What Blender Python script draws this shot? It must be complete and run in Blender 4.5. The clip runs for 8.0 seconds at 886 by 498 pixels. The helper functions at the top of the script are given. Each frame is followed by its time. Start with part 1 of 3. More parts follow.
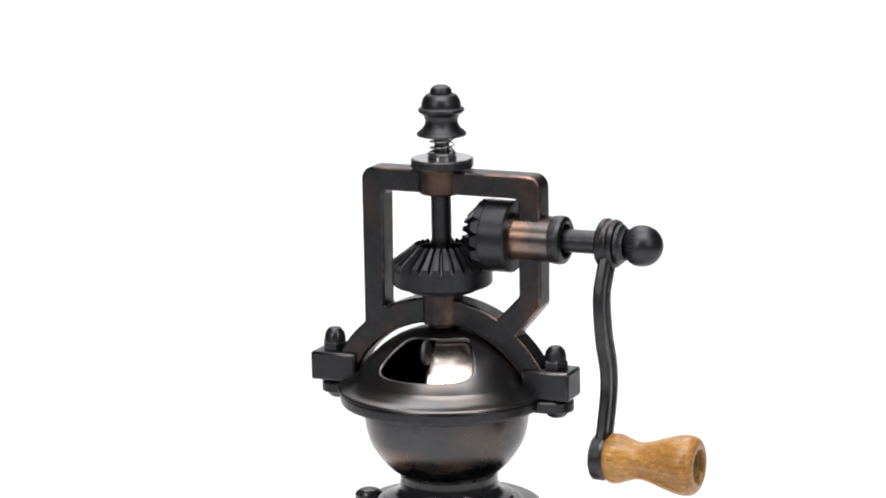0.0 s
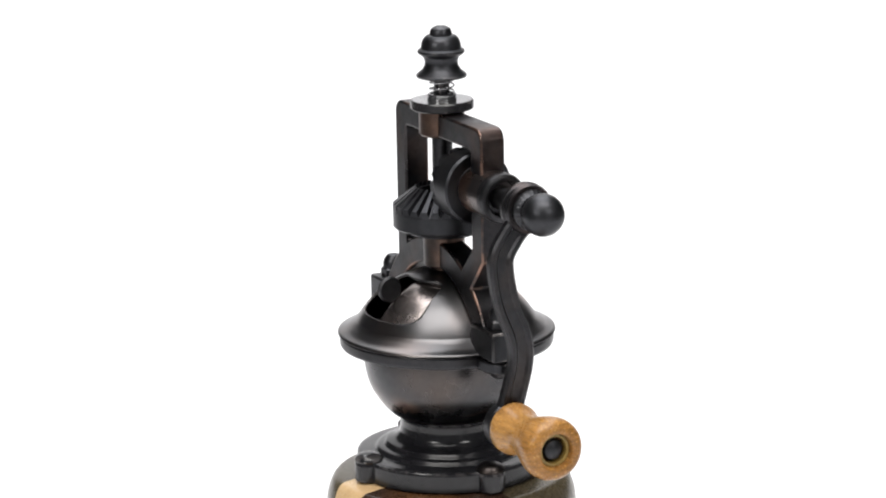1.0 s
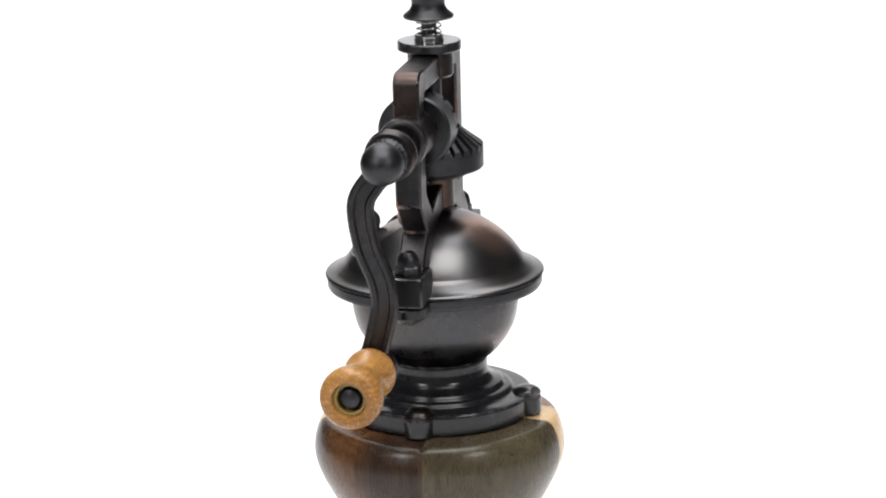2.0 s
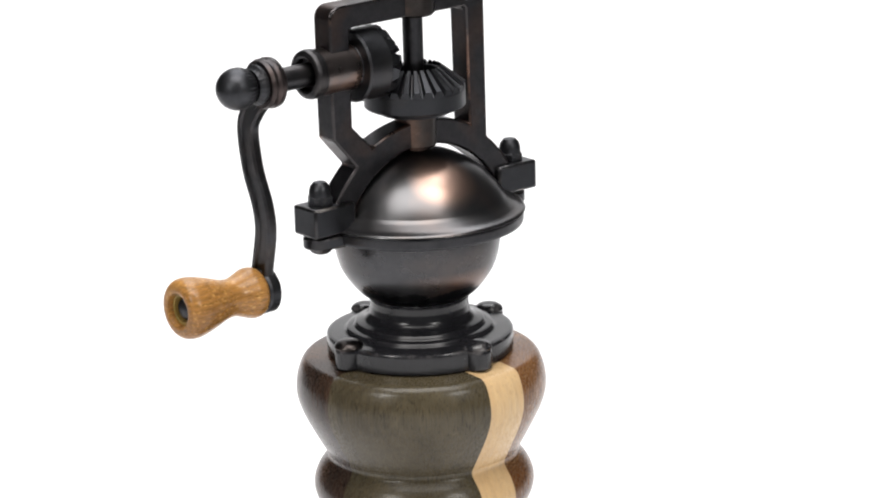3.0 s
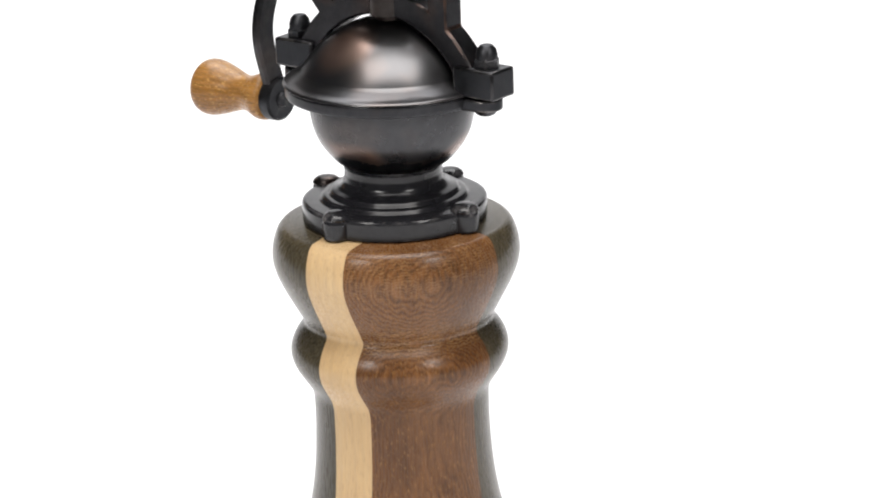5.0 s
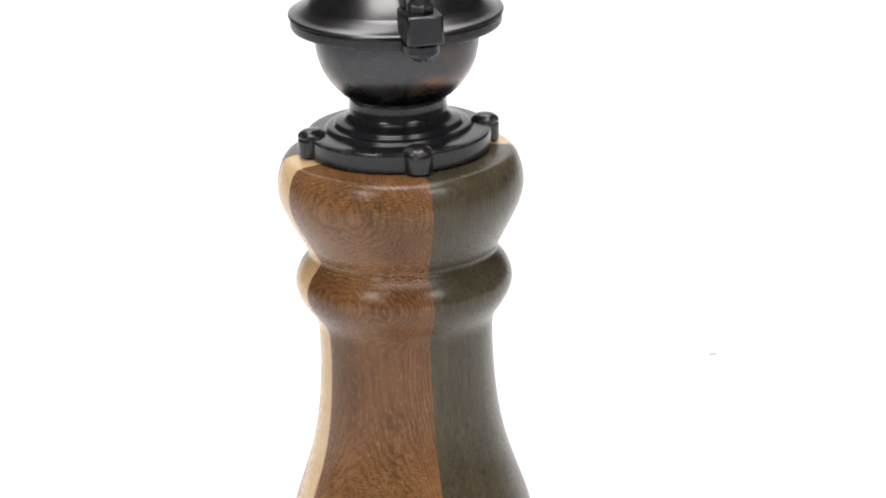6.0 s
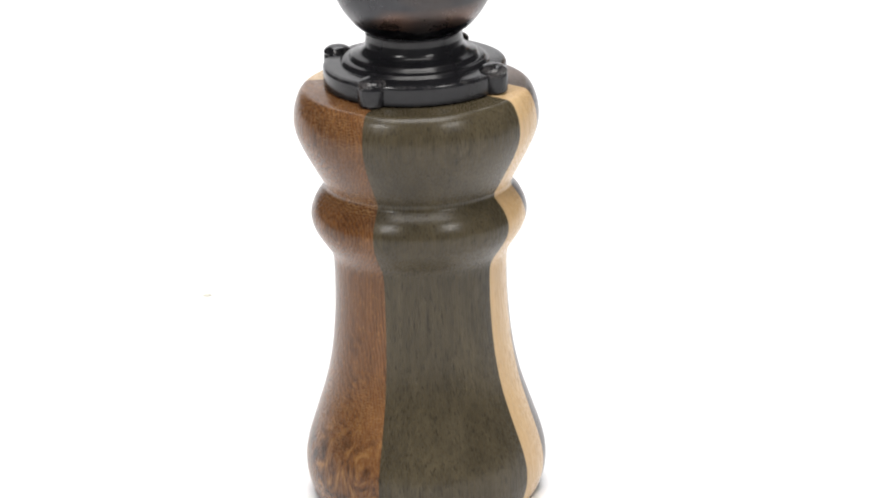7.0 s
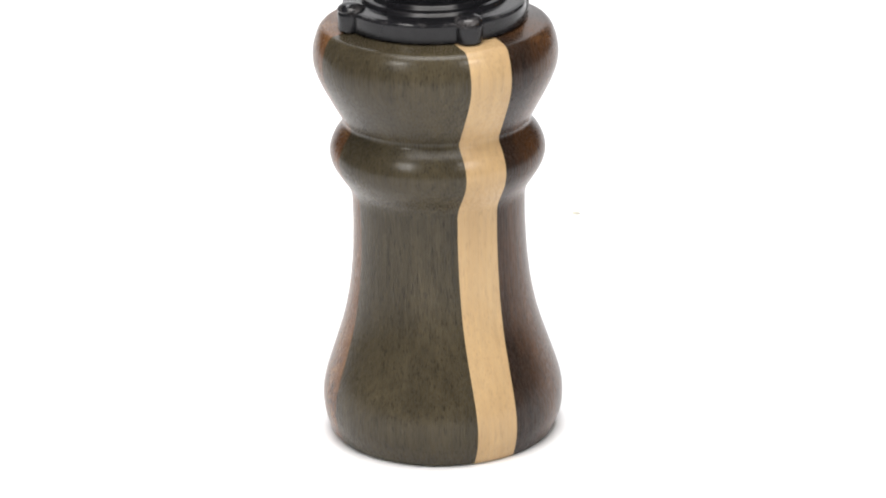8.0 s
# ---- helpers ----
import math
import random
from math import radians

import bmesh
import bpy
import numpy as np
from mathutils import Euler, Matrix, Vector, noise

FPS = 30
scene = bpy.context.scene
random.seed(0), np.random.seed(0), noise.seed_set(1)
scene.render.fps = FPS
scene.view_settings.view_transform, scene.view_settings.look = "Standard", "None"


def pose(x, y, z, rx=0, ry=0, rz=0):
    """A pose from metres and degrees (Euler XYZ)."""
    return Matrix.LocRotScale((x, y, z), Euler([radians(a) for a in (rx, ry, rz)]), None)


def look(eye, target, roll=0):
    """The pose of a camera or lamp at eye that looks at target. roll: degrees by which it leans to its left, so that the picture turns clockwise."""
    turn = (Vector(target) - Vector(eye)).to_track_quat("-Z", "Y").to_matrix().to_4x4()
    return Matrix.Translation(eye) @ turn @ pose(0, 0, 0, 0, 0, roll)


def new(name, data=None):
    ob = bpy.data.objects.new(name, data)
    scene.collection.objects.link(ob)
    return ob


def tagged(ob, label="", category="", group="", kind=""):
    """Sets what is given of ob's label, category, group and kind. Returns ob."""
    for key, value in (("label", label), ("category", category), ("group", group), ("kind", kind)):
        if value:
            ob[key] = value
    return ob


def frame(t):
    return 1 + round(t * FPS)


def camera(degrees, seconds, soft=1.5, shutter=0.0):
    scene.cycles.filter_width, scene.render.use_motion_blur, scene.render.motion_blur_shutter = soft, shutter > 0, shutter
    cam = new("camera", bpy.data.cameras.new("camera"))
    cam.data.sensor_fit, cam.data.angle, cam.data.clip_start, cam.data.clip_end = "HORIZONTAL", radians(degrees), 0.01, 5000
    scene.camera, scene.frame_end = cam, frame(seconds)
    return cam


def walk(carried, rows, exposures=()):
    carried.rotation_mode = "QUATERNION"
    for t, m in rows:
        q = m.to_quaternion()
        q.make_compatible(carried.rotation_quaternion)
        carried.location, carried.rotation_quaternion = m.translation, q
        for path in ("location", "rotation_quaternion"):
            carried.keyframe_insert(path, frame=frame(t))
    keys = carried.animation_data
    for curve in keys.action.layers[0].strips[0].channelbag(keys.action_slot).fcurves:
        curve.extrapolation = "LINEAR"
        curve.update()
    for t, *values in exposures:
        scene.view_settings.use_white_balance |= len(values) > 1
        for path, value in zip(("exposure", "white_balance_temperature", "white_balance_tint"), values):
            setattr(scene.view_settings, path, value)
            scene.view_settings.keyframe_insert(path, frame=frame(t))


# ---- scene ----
MM = 0.001
BASE = 15.3                      # height of the fitted zero above the table, in mm

# camera: one standpoint, tilting slowly down along the mill
EYE_D, EYE_E, PX_MM = 900.0, 0.29561114, 6.45708633
FOCAL = PX_MM * EYE_D            # in units of the picture, 1568 wide
cam = camera(2 * math.degrees(math.atan(784 / FOCAL)), 8.0, soft=2.0)
AIM = Vector((0, 0, 110 + BASE)) * MM
EYE = AIM + Vector((0, -math.cos(EYE_E), math.sin(EYE_E))) * EYE_D * MM


def camera_pose(t):
    tilt = math.degrees(math.atan((23.75807 - 110.75578 * (t - 4)) / FOCAL))
    yaw = math.degrees(math.atan(35.11085 / FOCAL))
    return look(EYE, AIM, -1.62858) @ pose(0, 0, 0, tilt, 0, 0) @ pose(0, 0, 0, 0, -yaw, 0)


walk(cam, [(i * 0.5, camera_pose(i * 0.5)) for i in range(17)])

# ---- world and lamps: a closed photo studio with softboxes ----
world = bpy.data.worlds.new("studio_air")
scene.world = world
world.use_nodes = True
world.node_tree.nodes["Background"].inputs[0].default_value = (0.9, 0.95, 1.0, 1)
world.node_tree.nodes["Background"].inputs[1].default_value = 0.05
scene.view_settings.exposure = 0.0


def softbox(name, eye, target, width, height, watts, colour=(1, 0.98, 0.95)):
    data = bpy.data.lights.new(name, "AREA")
    data.shape, data.size, data.size_y, data.energy, data.color = "RECTANGLE", width, height, watts, colour
    ob = new(name, data)
    ob.matrix_world = look(eye, target)
    return ob


def spot(az, el, dist):
    """A place seen from the mill: degrees from the camera's side to the right, degrees up, metres."""
    a, e = radians(az), radians(el)
    return (dist * math.sin(a) * math.cos(e), -dist * math.cos(a) * math.cos(e), 0.13 + dist * math.sin(e))


softbox("softbox_top", spot(0, 71, 1.1), (0, 0, 0.15), 1.05, 0.60, 17.0, (1, 0.97, 0.94))
softbox("softbox_left", spot(-37, 29, 1.3), (0, 0, 0.12), 0.28, 0.28, 4.6)
softbox("softbox_right", spot(36, 29, 1.3), (0, 0, 0.12), 0.28, 0.28, 4.0)
softbox("softbox_overhead", (0, 0.78, 1.75), (0, 0.78, 0), 1.25, 1.4, 34.0, (0.99, 0.99, 1.0))


# ---- materials ----
def material(name):
    mat = bpy.data.materials.new(name)
    mat.use_nodes = True
    nt = mat.node_tree
    return mat, nt, nt.nodes["Principled BSDF"]


def node(nt, kind, **sets):
    n = nt.nodes.new(kind)
    for key, value in sets.items():
        n.inputs[key.replace("_", " ")].default_value = value
    return n


def coords(nt, scale=(1, 1, 1), rot=(0, 0, 0)):
    tex = nt.nodes.new("ShaderNodeTexCoord")
    mapping = nt.nodes.new("ShaderNodeMapping")
    mapping.inputs["Scale"].default_value = scale
    mapping.inputs["Rotation"].default_value = rot
    nt.links.new(tex.outputs["Object"], mapping.inputs["Vector"])
    return mapping.outputs["Vector"]


def ramp(nt, fac, stops):
    r = nt.nodes.new("ShaderNodeValToRGB")
    while len(r.color_ramp.elements) < len(stops):
        r.color_ramp.elements.new(0.5)
    for el, (pos, col) in zip(r.color_ramp.elements, stops):
        el.position = pos
        el.color = (*col, 1) if len(col) == 3 else col
    nt.links.new(fac, r.inputs["Fac"])
    return r.outputs["Color"]


def grey(v):
    return (v, v, v)


def noise_tex(nt, vector, scale, detail=4.0, rough=0.55, distort=0.0):
    n = node(nt, "ShaderNodeTexNoise", Scale=scale, Detail=detail, Roughness=rough, Distortion=distort)
    nt.links.new(vector, n.inputs["Vector"])
    return n.outputs["Fac"]


def mixed(nt, fac, a, b, blend="MIX"):
    m = nt.nodes.new("ShaderNodeMix")
    m.data_type, m.blend_type = "RGBA", blend
    for sock, value in ((m.inputs[0], fac), (m.inputs[6], a), (m.inputs[7], b)):
        if isinstance(value, (int, float)):
            sock.default_value = value
        elif isinstance(value, tuple):
            sock.default_value = (*value, 1)
        else:
            nt.links.new(value, sock)
    return m.outputs[2]


def bump(nt, bsdf, height, strength, distance):
    b = node(nt, "ShaderNodeBump", Strength=strength, Distance=distance)
    nt.links.new(height, b.inputs["Height"])
    nt.links.new(b.outputs["Normal"], bsdf.inputs["Normal"])


def antique_metal(name, dark, copper, low, high, rough, metal=1.0, grain=0.12, wear_glint=0.0, scale=55, gloss=0.5, mottle=0.6, edge_at=0.53, foot=None, rubbed=(0.24, 0.225, 0.22), rub=None, even=False):
    """Blackened metal with the copper rubbed through in soft patches."""
    mat, nt, bsdf = material(name)
    vec = coords(nt)
    patches = ramp(nt, noise_tex(nt, vec, scale, 3.0, 0.5), [(low, grey(0)), (high, grey(1))])
    fine = noise_tex(nt, vec, 900, 3.0, 0.6)
    tone = mixed(nt, patches, dark, copper)
    speck = ramp(nt, noise_tex(nt, vec, 420, 4.0, 0.7), [(0.25, grey(0.6)), (0.75, grey(1.25))])
    tone = mixed(nt, mottle, tone, speck, "MULTIPLY")
    if rub:
        spot_at, reach, colour = rub
        away = nt.nodes.new("ShaderNodeVectorMath")
        away.operation = "DISTANCE"
        away.inputs[1].default_value = spot_at
        nt.links.new(vec, away.inputs[0])
        near = nt.nodes.new("ShaderNodeMapRange")
        near.interpolation_type = "SMOOTHSTEP"
        near.inputs[1].default_value, near.inputs[2].default_value = reach, reach * 0.25
        nt.links.new(away.outputs["Value"], near.inputs[0])
        tone = mixed(nt, near.outputs[0], tone, colour)
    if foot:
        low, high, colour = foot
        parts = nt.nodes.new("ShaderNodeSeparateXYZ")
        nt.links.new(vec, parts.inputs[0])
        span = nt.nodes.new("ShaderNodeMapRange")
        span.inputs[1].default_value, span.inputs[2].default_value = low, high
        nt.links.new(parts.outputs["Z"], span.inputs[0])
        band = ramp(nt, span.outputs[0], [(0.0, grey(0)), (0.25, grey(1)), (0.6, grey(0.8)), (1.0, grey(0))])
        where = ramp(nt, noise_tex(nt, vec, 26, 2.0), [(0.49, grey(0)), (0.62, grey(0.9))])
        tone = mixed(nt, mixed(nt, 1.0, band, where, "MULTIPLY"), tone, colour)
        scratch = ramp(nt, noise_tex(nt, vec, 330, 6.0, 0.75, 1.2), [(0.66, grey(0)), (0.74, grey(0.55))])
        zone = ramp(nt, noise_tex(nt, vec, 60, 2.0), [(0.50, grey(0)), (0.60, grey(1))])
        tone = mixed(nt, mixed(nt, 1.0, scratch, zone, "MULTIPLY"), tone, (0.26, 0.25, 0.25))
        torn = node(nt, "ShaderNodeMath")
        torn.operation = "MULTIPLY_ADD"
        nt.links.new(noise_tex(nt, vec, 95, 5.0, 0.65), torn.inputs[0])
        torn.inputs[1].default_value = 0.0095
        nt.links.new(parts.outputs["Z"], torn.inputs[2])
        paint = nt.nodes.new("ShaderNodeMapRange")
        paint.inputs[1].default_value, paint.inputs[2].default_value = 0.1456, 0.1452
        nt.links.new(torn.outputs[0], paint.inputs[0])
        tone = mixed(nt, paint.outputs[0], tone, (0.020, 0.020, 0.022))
    # pale broken edges: chipped finish, and on the flange also painted glints
    if wear_glint:
        geo = nt.nodes.new("ShaderNodeNewGeometry")
        edge = ramp(nt, geo.outputs["Pointiness"], [(edge_at, grey(0)), (edge_at + 0.045, grey(1))])
        chips_glints = ramp(nt, noise_tex(nt, vec, 260, 4.0, 0.7), [(0.48, grey(0)), (0.62, grey(wear_glint))])
        tone = mixed(nt, mixed(nt, 1.0, edge, chips_glints, "MULTIPLY"), tone, rubbed)
    nt.links.new(tone, bsdf.inputs["Base Color"])
    bsdf.inputs["Metallic"].default_value = metal
    bsdf.inputs["Specular IOR Level"].default_value = gloss
    nt.links.new(ramp(nt, noise_tex(nt, vec, 160, 5.0, 0.65), [(0.3, grey(rough * (0.96 if even else 0.8))), (0.75, grey(rough * (1.06 if even else 1.3)))]),
                 bsdf.inputs["Roughness"])
    bump(nt, bsdf, fine, grain, 0.0002)
    return mat


def wood(name, dark, mid, light, ring=230.0, figure=0.3, pores=0.4, gold=0.0, rough=0.25, spin=0.0, stretch=0.085, seed=0.0, grainy=0.5, knot=False, curl=0.0, flame=None):
    """Turned hardwood: wandering growth layers through the block, long fibres, short open pores."""
    mat, nt, bsdf = material(name)
    tex = nt.nodes.new("ShaderNodeTexCoord")
    place = node(nt, "ShaderNodeMapping")
    place.inputs["Location"].default_value = (seed, seed * 0.7, seed * 1.3)
    place.inputs["Rotation"].default_value = (0, 0, spin)
    nt.links.new(tex.outputs["Object"], place.inputs["Vector"])

    def scaled(z):
        m = node(nt, "ShaderNodeMapping")
        m.inputs["Scale"].default_value = (1, 1, z)
        nt.links.new(place.outputs["Vector"], m.inputs["Vector"])
        return m.outputs["Vector"]
    drift = node(nt, "ShaderNodeTexNoise", Scale=70.0, Detail=3.0, Roughness=0.5)
    nt.links.new(scaled(0.25), drift.inputs["Vector"])
    sway = nt.nodes.new("ShaderNodeVectorMath")
    sway.operation = "MULTIPLY_ADD"
    nt.links.new(drift.outputs["Color"], sway.inputs[0])
    sway.inputs[1].default_value = (0.007, 0.007, 0.0)
    nt.links.new(scaled(0.03), sway.inputs[2])
    layers = node(nt, "ShaderNodeTexWave", Scale=ring, Distortion=0.8, Detail=2.0)
    layers.inputs["Detail Scale"].default_value = 2.0
    layers.wave_type, layers.bands_direction = "BANDS", "X"
    ripple = node(nt, "ShaderNodeTexNoise", Scale=520.0, Detail=2.0, Roughness=0.5)
    nt.links.new(scaled(0.45), ripple.inputs["Vector"])
    wiggle = nt.nodes.new("ShaderNodeVectorMath")
    wiggle.operation = "MULTIPLY_ADD"
    nt.links.new(ripple.outputs["Color"], wiggle.inputs[0])
    wiggle.inputs[1].default_value = (0.0011, 0.0011, 0.0)
    nt.links.new(sway.outputs[0], wiggle.inputs[2])
    nt.links.new(wiggle.outputs[0], layers.inputs["Vector"])
    fibre = noise_tex(nt, scaled(stretch * 0.6), 2100, 4.0, 0.65)
    pore = noise_tex(nt, scaled(stretch * 1.2), 2300, 2.0, 0.5)
    streak = noise_tex(nt, scaled(0.03), 520, 3.0, 0.6)
    fleck = noise_tex(nt, scaled(stretch * 5.0), 1500, 3.0, 0.6)
    cloud = noise_tex(nt, scaled(0.35), 60, 4.0, 0.55)
    where = ramp(nt, noise_tex(nt, scaled(0.5), 38, 2.0), [(0.32, grey(0.25)), (0.62, grey(1))])
    base = ramp(nt, cloud, [(0.28, dark), (0.5, mid), (0.76, light)])
    if flame:
        across = nt.nodes.new("ShaderNodeSeparateXYZ")
        nt.links.new(sway.outputs[0], across.inputs[0])
        middle = node(nt, "ShaderNodeMath")
        middle.operation = "SUBTRACT"
        nt.links.new(across.outputs["Y"], middle.inputs[0])
        middle.inputs[1].default_value = seed * 0.7 + 0.0035
        apart = nt.nodes.new("ShaderNodeMath")
        apart.operation = "ABSOLUTE"
        nt.links.new(middle.outputs[0], apart.inputs[0])
        heart = nt.nodes.new("ShaderNodeMapRange")
        heart.interpolation_type = "SMOOTHSTEP"
        heart.inputs[1].default_value, heart.inputs[2].default_value = 0.0145, 0.003
        nt.links.new(apart.outputs[0], heart.inputs[0])
        base = mixed(nt, heart.outputs[0], base, flame)
    rings = ramp(nt, layers.outputs["Fac"], [(0.02, grey(1 - figure)), (0.3, grey(1.0)), (0.75, grey(1.03)), (0.98, grey(1 + figure * 0.9))])
    col = mixed(nt, where, base, mixed(nt, 1.0, base, rings, "MULTIPLY"))
    col = mixed(nt, min(0.9, 0.2 + 1.4 * grainy), col, ramp(nt, fibre, [(0.3, grey(0.74)), (0.72, grey(1.22))]), "MULTIPLY")
    col = mixed(nt, 1.0, col, ramp(nt, streak, [(0.30, grey(1 - 0.5 * grainy)), (0.5, grey(1)), (0.72, grey(1 + 0.4 * grainy))]), "MULTIPLY")
    col = mixed(nt, 1.0, col, ramp(nt, pore, [(0.57, grey(1)), (0.67, grey(1 - pores))]), "MULTIPLY")
    if gold:
        spots = ramp(nt, fleck, [(0.57, grey(0)), (0.68, grey(gold))])
        col = mixed(nt, spots, col, (light[0] * 1.7, light[1] * 1.8, light[2] * 1.6))
    if curl:
        height = nt.nodes.new("ShaderNodeSeparateXYZ")
        nt.links.new(tex.outputs["Object"], height.inputs[0])
        part_of = nt.nodes.new("ShaderNodeMapRange")
        part_of.inputs[1].default_value, part_of.inputs[2].default_value = 0.0, 0.121
        nt.links.new(height.outputs["Z"], part_of.inputs[0])
        belts = ramp(nt, part_of.outputs[0], [(0.0, grey(0.2)), (0.12, grey(0.45)), (0.28, grey(0.5)), (0.40, grey(0)), (0.735, grey(0)), (0.755, grey(1)),
                                              (0.79, grey(1)), (0.815, grey(0.15)), (0.86, grey(0)), (0.92, grey(0.45)), (0.96, grey(0.55)), (1.0, grey(0.4))])
        waves = node(nt, "ShaderNodeTexWave", Scale=390.0, Distortion=9.0, Detail=3.0)
        waves.inputs["Detail Scale"].default_value = 1.6
        waves.wave_type, waves.bands_direction = "BANDS", "Z"
        nt.links.new(place.outputs["Vector"], waves.inputs["Vector"])
        crest = ramp(nt, waves.outputs["Fac"], [(0.55, grey(0)), (0.9, grey(curl))])
        torn = ramp(nt, noise_tex(nt, scaled(0.8), 420, 3.0, 0.6), [(0.36, grey(0)), (0.54, grey(1))])
        figured = mixed(nt, 1.0, mixed(nt, 1.0, belts, crest, "MULTIPLY"), torn, "MULTIPLY")
        col = mixed(nt, figured, col, (light[0] * 1.55, light[1] * 1.85, light[2] * 2.0))
    if knot:
        parts = nt.nodes.new("ShaderNodeSeparateXYZ")
        nt.links.new(tex.outputs["Object"], parts.inputs[0])
        span = nt.nodes.new("ShaderNodeMapRange")
        span.inputs[1].default_value, span.inputs[2].default_value = 0.034, 0.016
        nt.links.new(parts.outputs["Z"], span.inputs[0])
        burl = ramp(nt, noise_tex(nt, scaled(0.6), 120, 4.0, 0.6, 2.5), [(0.36, (0.03, 0.014, 0.007)), (0.5, mid), (0.66, (0.24, 0.125, 0.045))])
        ragged = ramp(nt, noise_tex(nt, scaled(0.5), 90, 3.0), [(0.33, grey(0)), (0.48, grey(1))])
        col = mixed(nt, mixed(nt, 1.0, span.outputs[0], ragged, "MULTIPLY"), col, burl)
    nt.links.new(col, bsdf.inputs["Base Color"])
    nt.links.new(ramp(nt, fibre, [(0.2, grey(rough + 0.1)), (0.8, grey(rough - 0.05))]), bsdf.inputs["Roughness"])
    bsdf.inputs["Specular IOR Level"].default_value = 0.22
    bsdf.inputs["Coat Weight"].default_value = 0.11
    bsdf.inputs["Coat Roughness"].default_value = 0.21
    bump(nt, bsdf, pore, 0.10, 0.0002)
    return mat


BLACK = antique_metal("black_antique_metal", (0.043, 0.044, 0.048), (0.062, 0.054, 0.051), 0.55, 0.82, 0.42, grain=0.06, wear_glint=0.15)
CAST = antique_metal("black_cast_metal", (0.040, 0.041, 0.045), (0.056, 0.051, 0.050), 0.55, 0.82, 0.38, grain=0.05, mottle=0.3)
SATIN = antique_metal("smooth_black_metal", (0.040, 0.040, 0.043), (0.064, 0.054, 0.050), 0.55, 0.82, 0.38, grain=0.05)
# its pale edges are chips plus specular sparkle put into the colour
GLOSS = antique_metal("black_lacquered_metal", (0.012, 0.012, 0.014), (0.018, 0.016, 0.016), 0.55, 0.82, 0.20, metal=0.0, grain=0.04, wear_glint=0.32, gloss=0.36, edge_at=0.525)
GUN = antique_metal("gunmetal_sheet", (0.088, 0.087, 0.090), (0.125, 0.103, 0.095), 0.44, 0.76, 0.29, grain=0.008, mottle=0.05, even=True, rub=((0.0028, 0.0159, 0.1722), 0.0110, (0.44, 0.295, 0.235)))
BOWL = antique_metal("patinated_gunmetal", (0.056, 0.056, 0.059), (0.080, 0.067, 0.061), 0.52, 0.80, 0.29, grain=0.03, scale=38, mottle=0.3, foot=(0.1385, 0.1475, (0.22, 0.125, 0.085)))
SILVERED = antique_metal("bright_coppery_sheet", (0.27, 0.24, 0.23), (0.34, 0.275, 0.24), 0.42, 0.70, 0.24, grain=0.02)
COPPER = antique_metal("rubbed_copper", (0.115, 0.100, 0.096), (0.30, 0.170, 0.115), 0.42, 0.60, 0.30, grain=0.02, scale=45, mottle=0.15)
BRONZE = antique_metal("dull_bronze", (0.045, 0.039, 0.037), (0.15, 0.092, 0.068), 0.45, 0.75, 0.33, grain=0.04)
YOKE = antique_metal("bronzed_black_metal", (0.040, 0.039, 0.042), (0.080, 0.051, 0.041), 0.50, 0.80, 0.38, grain=0.06)
WORN = antique_metal("rubbed_edge_metal", (0.046, 0.043, 0.044), (0.24, 0.145, 0.11), 0.50, 0.72, 0.30, grain=0.05, scale=110)
EDGE = antique_metal("grey_rubbed_edge", (0.046, 0.045, 0.047), (0.20, 0.185, 0.175), 0.52, 0.70, 0.32, grain=0.05, scale=140)
GREYED = antique_metal("greyed_steel", (0.25, 0.25, 0.26), (0.34, 0.34, 0.35), 0.42, 0.70, 0.20, grain=0.01, mottle=0.2)
STEEL = antique_metal("bright_steel", (0.42, 0.42, 0.43), (0.60, 0.60, 0.60), 0.4, 0.7, 0.22, grain=0.03)
GREYWOOD = wood("grey_green_hardwood", (0.041, 0.033, 0.020), (0.057, 0.046, 0.0275), (0.075, 0.061, 0.037), figure=0.12, pores=0.55, spin=-0.785, grainy=0.42)
BROWN = wood("reddish_brown_hardwood", (0.070, 0.029, 0.011), (0.122, 0.054, 0.021), (0.172, 0.080, 0.033), ring=400, figure=0.36, pores=0.2, gold=0.5, spin=0.785, seed=0.31, grainy=0.36, knot=True, curl=0.9)
DARK = wood("dark_brown_hardwood", (0.020, 0.012, 0.009), (0.027, 0.016, 0.011), (0.040, 0.022, 0.013), ring=300, figure=0.22, pores=0.3, gold=0.2, spin=0.785, seed=0.77, grainy=0.9, curl=0.1, flame=(0.078, 0.035, 0.014))
MAPLE = wood("pale_maple", (0.44, 0.293, 0.148), (0.495, 0.338, 0.176), (0.54, 0.383, 0.210), figure=0.02, pores=0.12, ring=120, seed=0.13, grainy=0.14)
AMBER = wood("amber_handle_wood", (0.20, 0.089, 0.023), (0.29, 0.142, 0.041), (0.38, 0.205, 0.066), figure=0.14, pores=0.35, rough=0.26, gold=0.45, seed=0.5, grainy=0.3)


def plain(name, colour, rough, scale, amount):
    mat, nt, bsdf = material(name)
    vec = coords(nt)
    tone = ramp(nt, noise_tex(nt, vec, scale, 5.0, 0.6), [(0.3, tuple(c * (1 - amount) for c in colour)), (0.7, colour)])
    nt.links.new(tone, bsdf.inputs["Base Color"])
    bsdf.inputs["Roughness"].default_value = rough
    bump(nt, bsdf, noise_tex(nt, vec, scale * 30, 2.0), 0.03, 0.001)
    return mat


PAPER = plain("white_paper_sweep", (0.86, 0.86, 0.87), 0.85, 3.0, 0.02)
STUDIO = plain("grey_studio_paint", (0.09, 0.09, 0.095), 0.9, 2.0, 0.25)
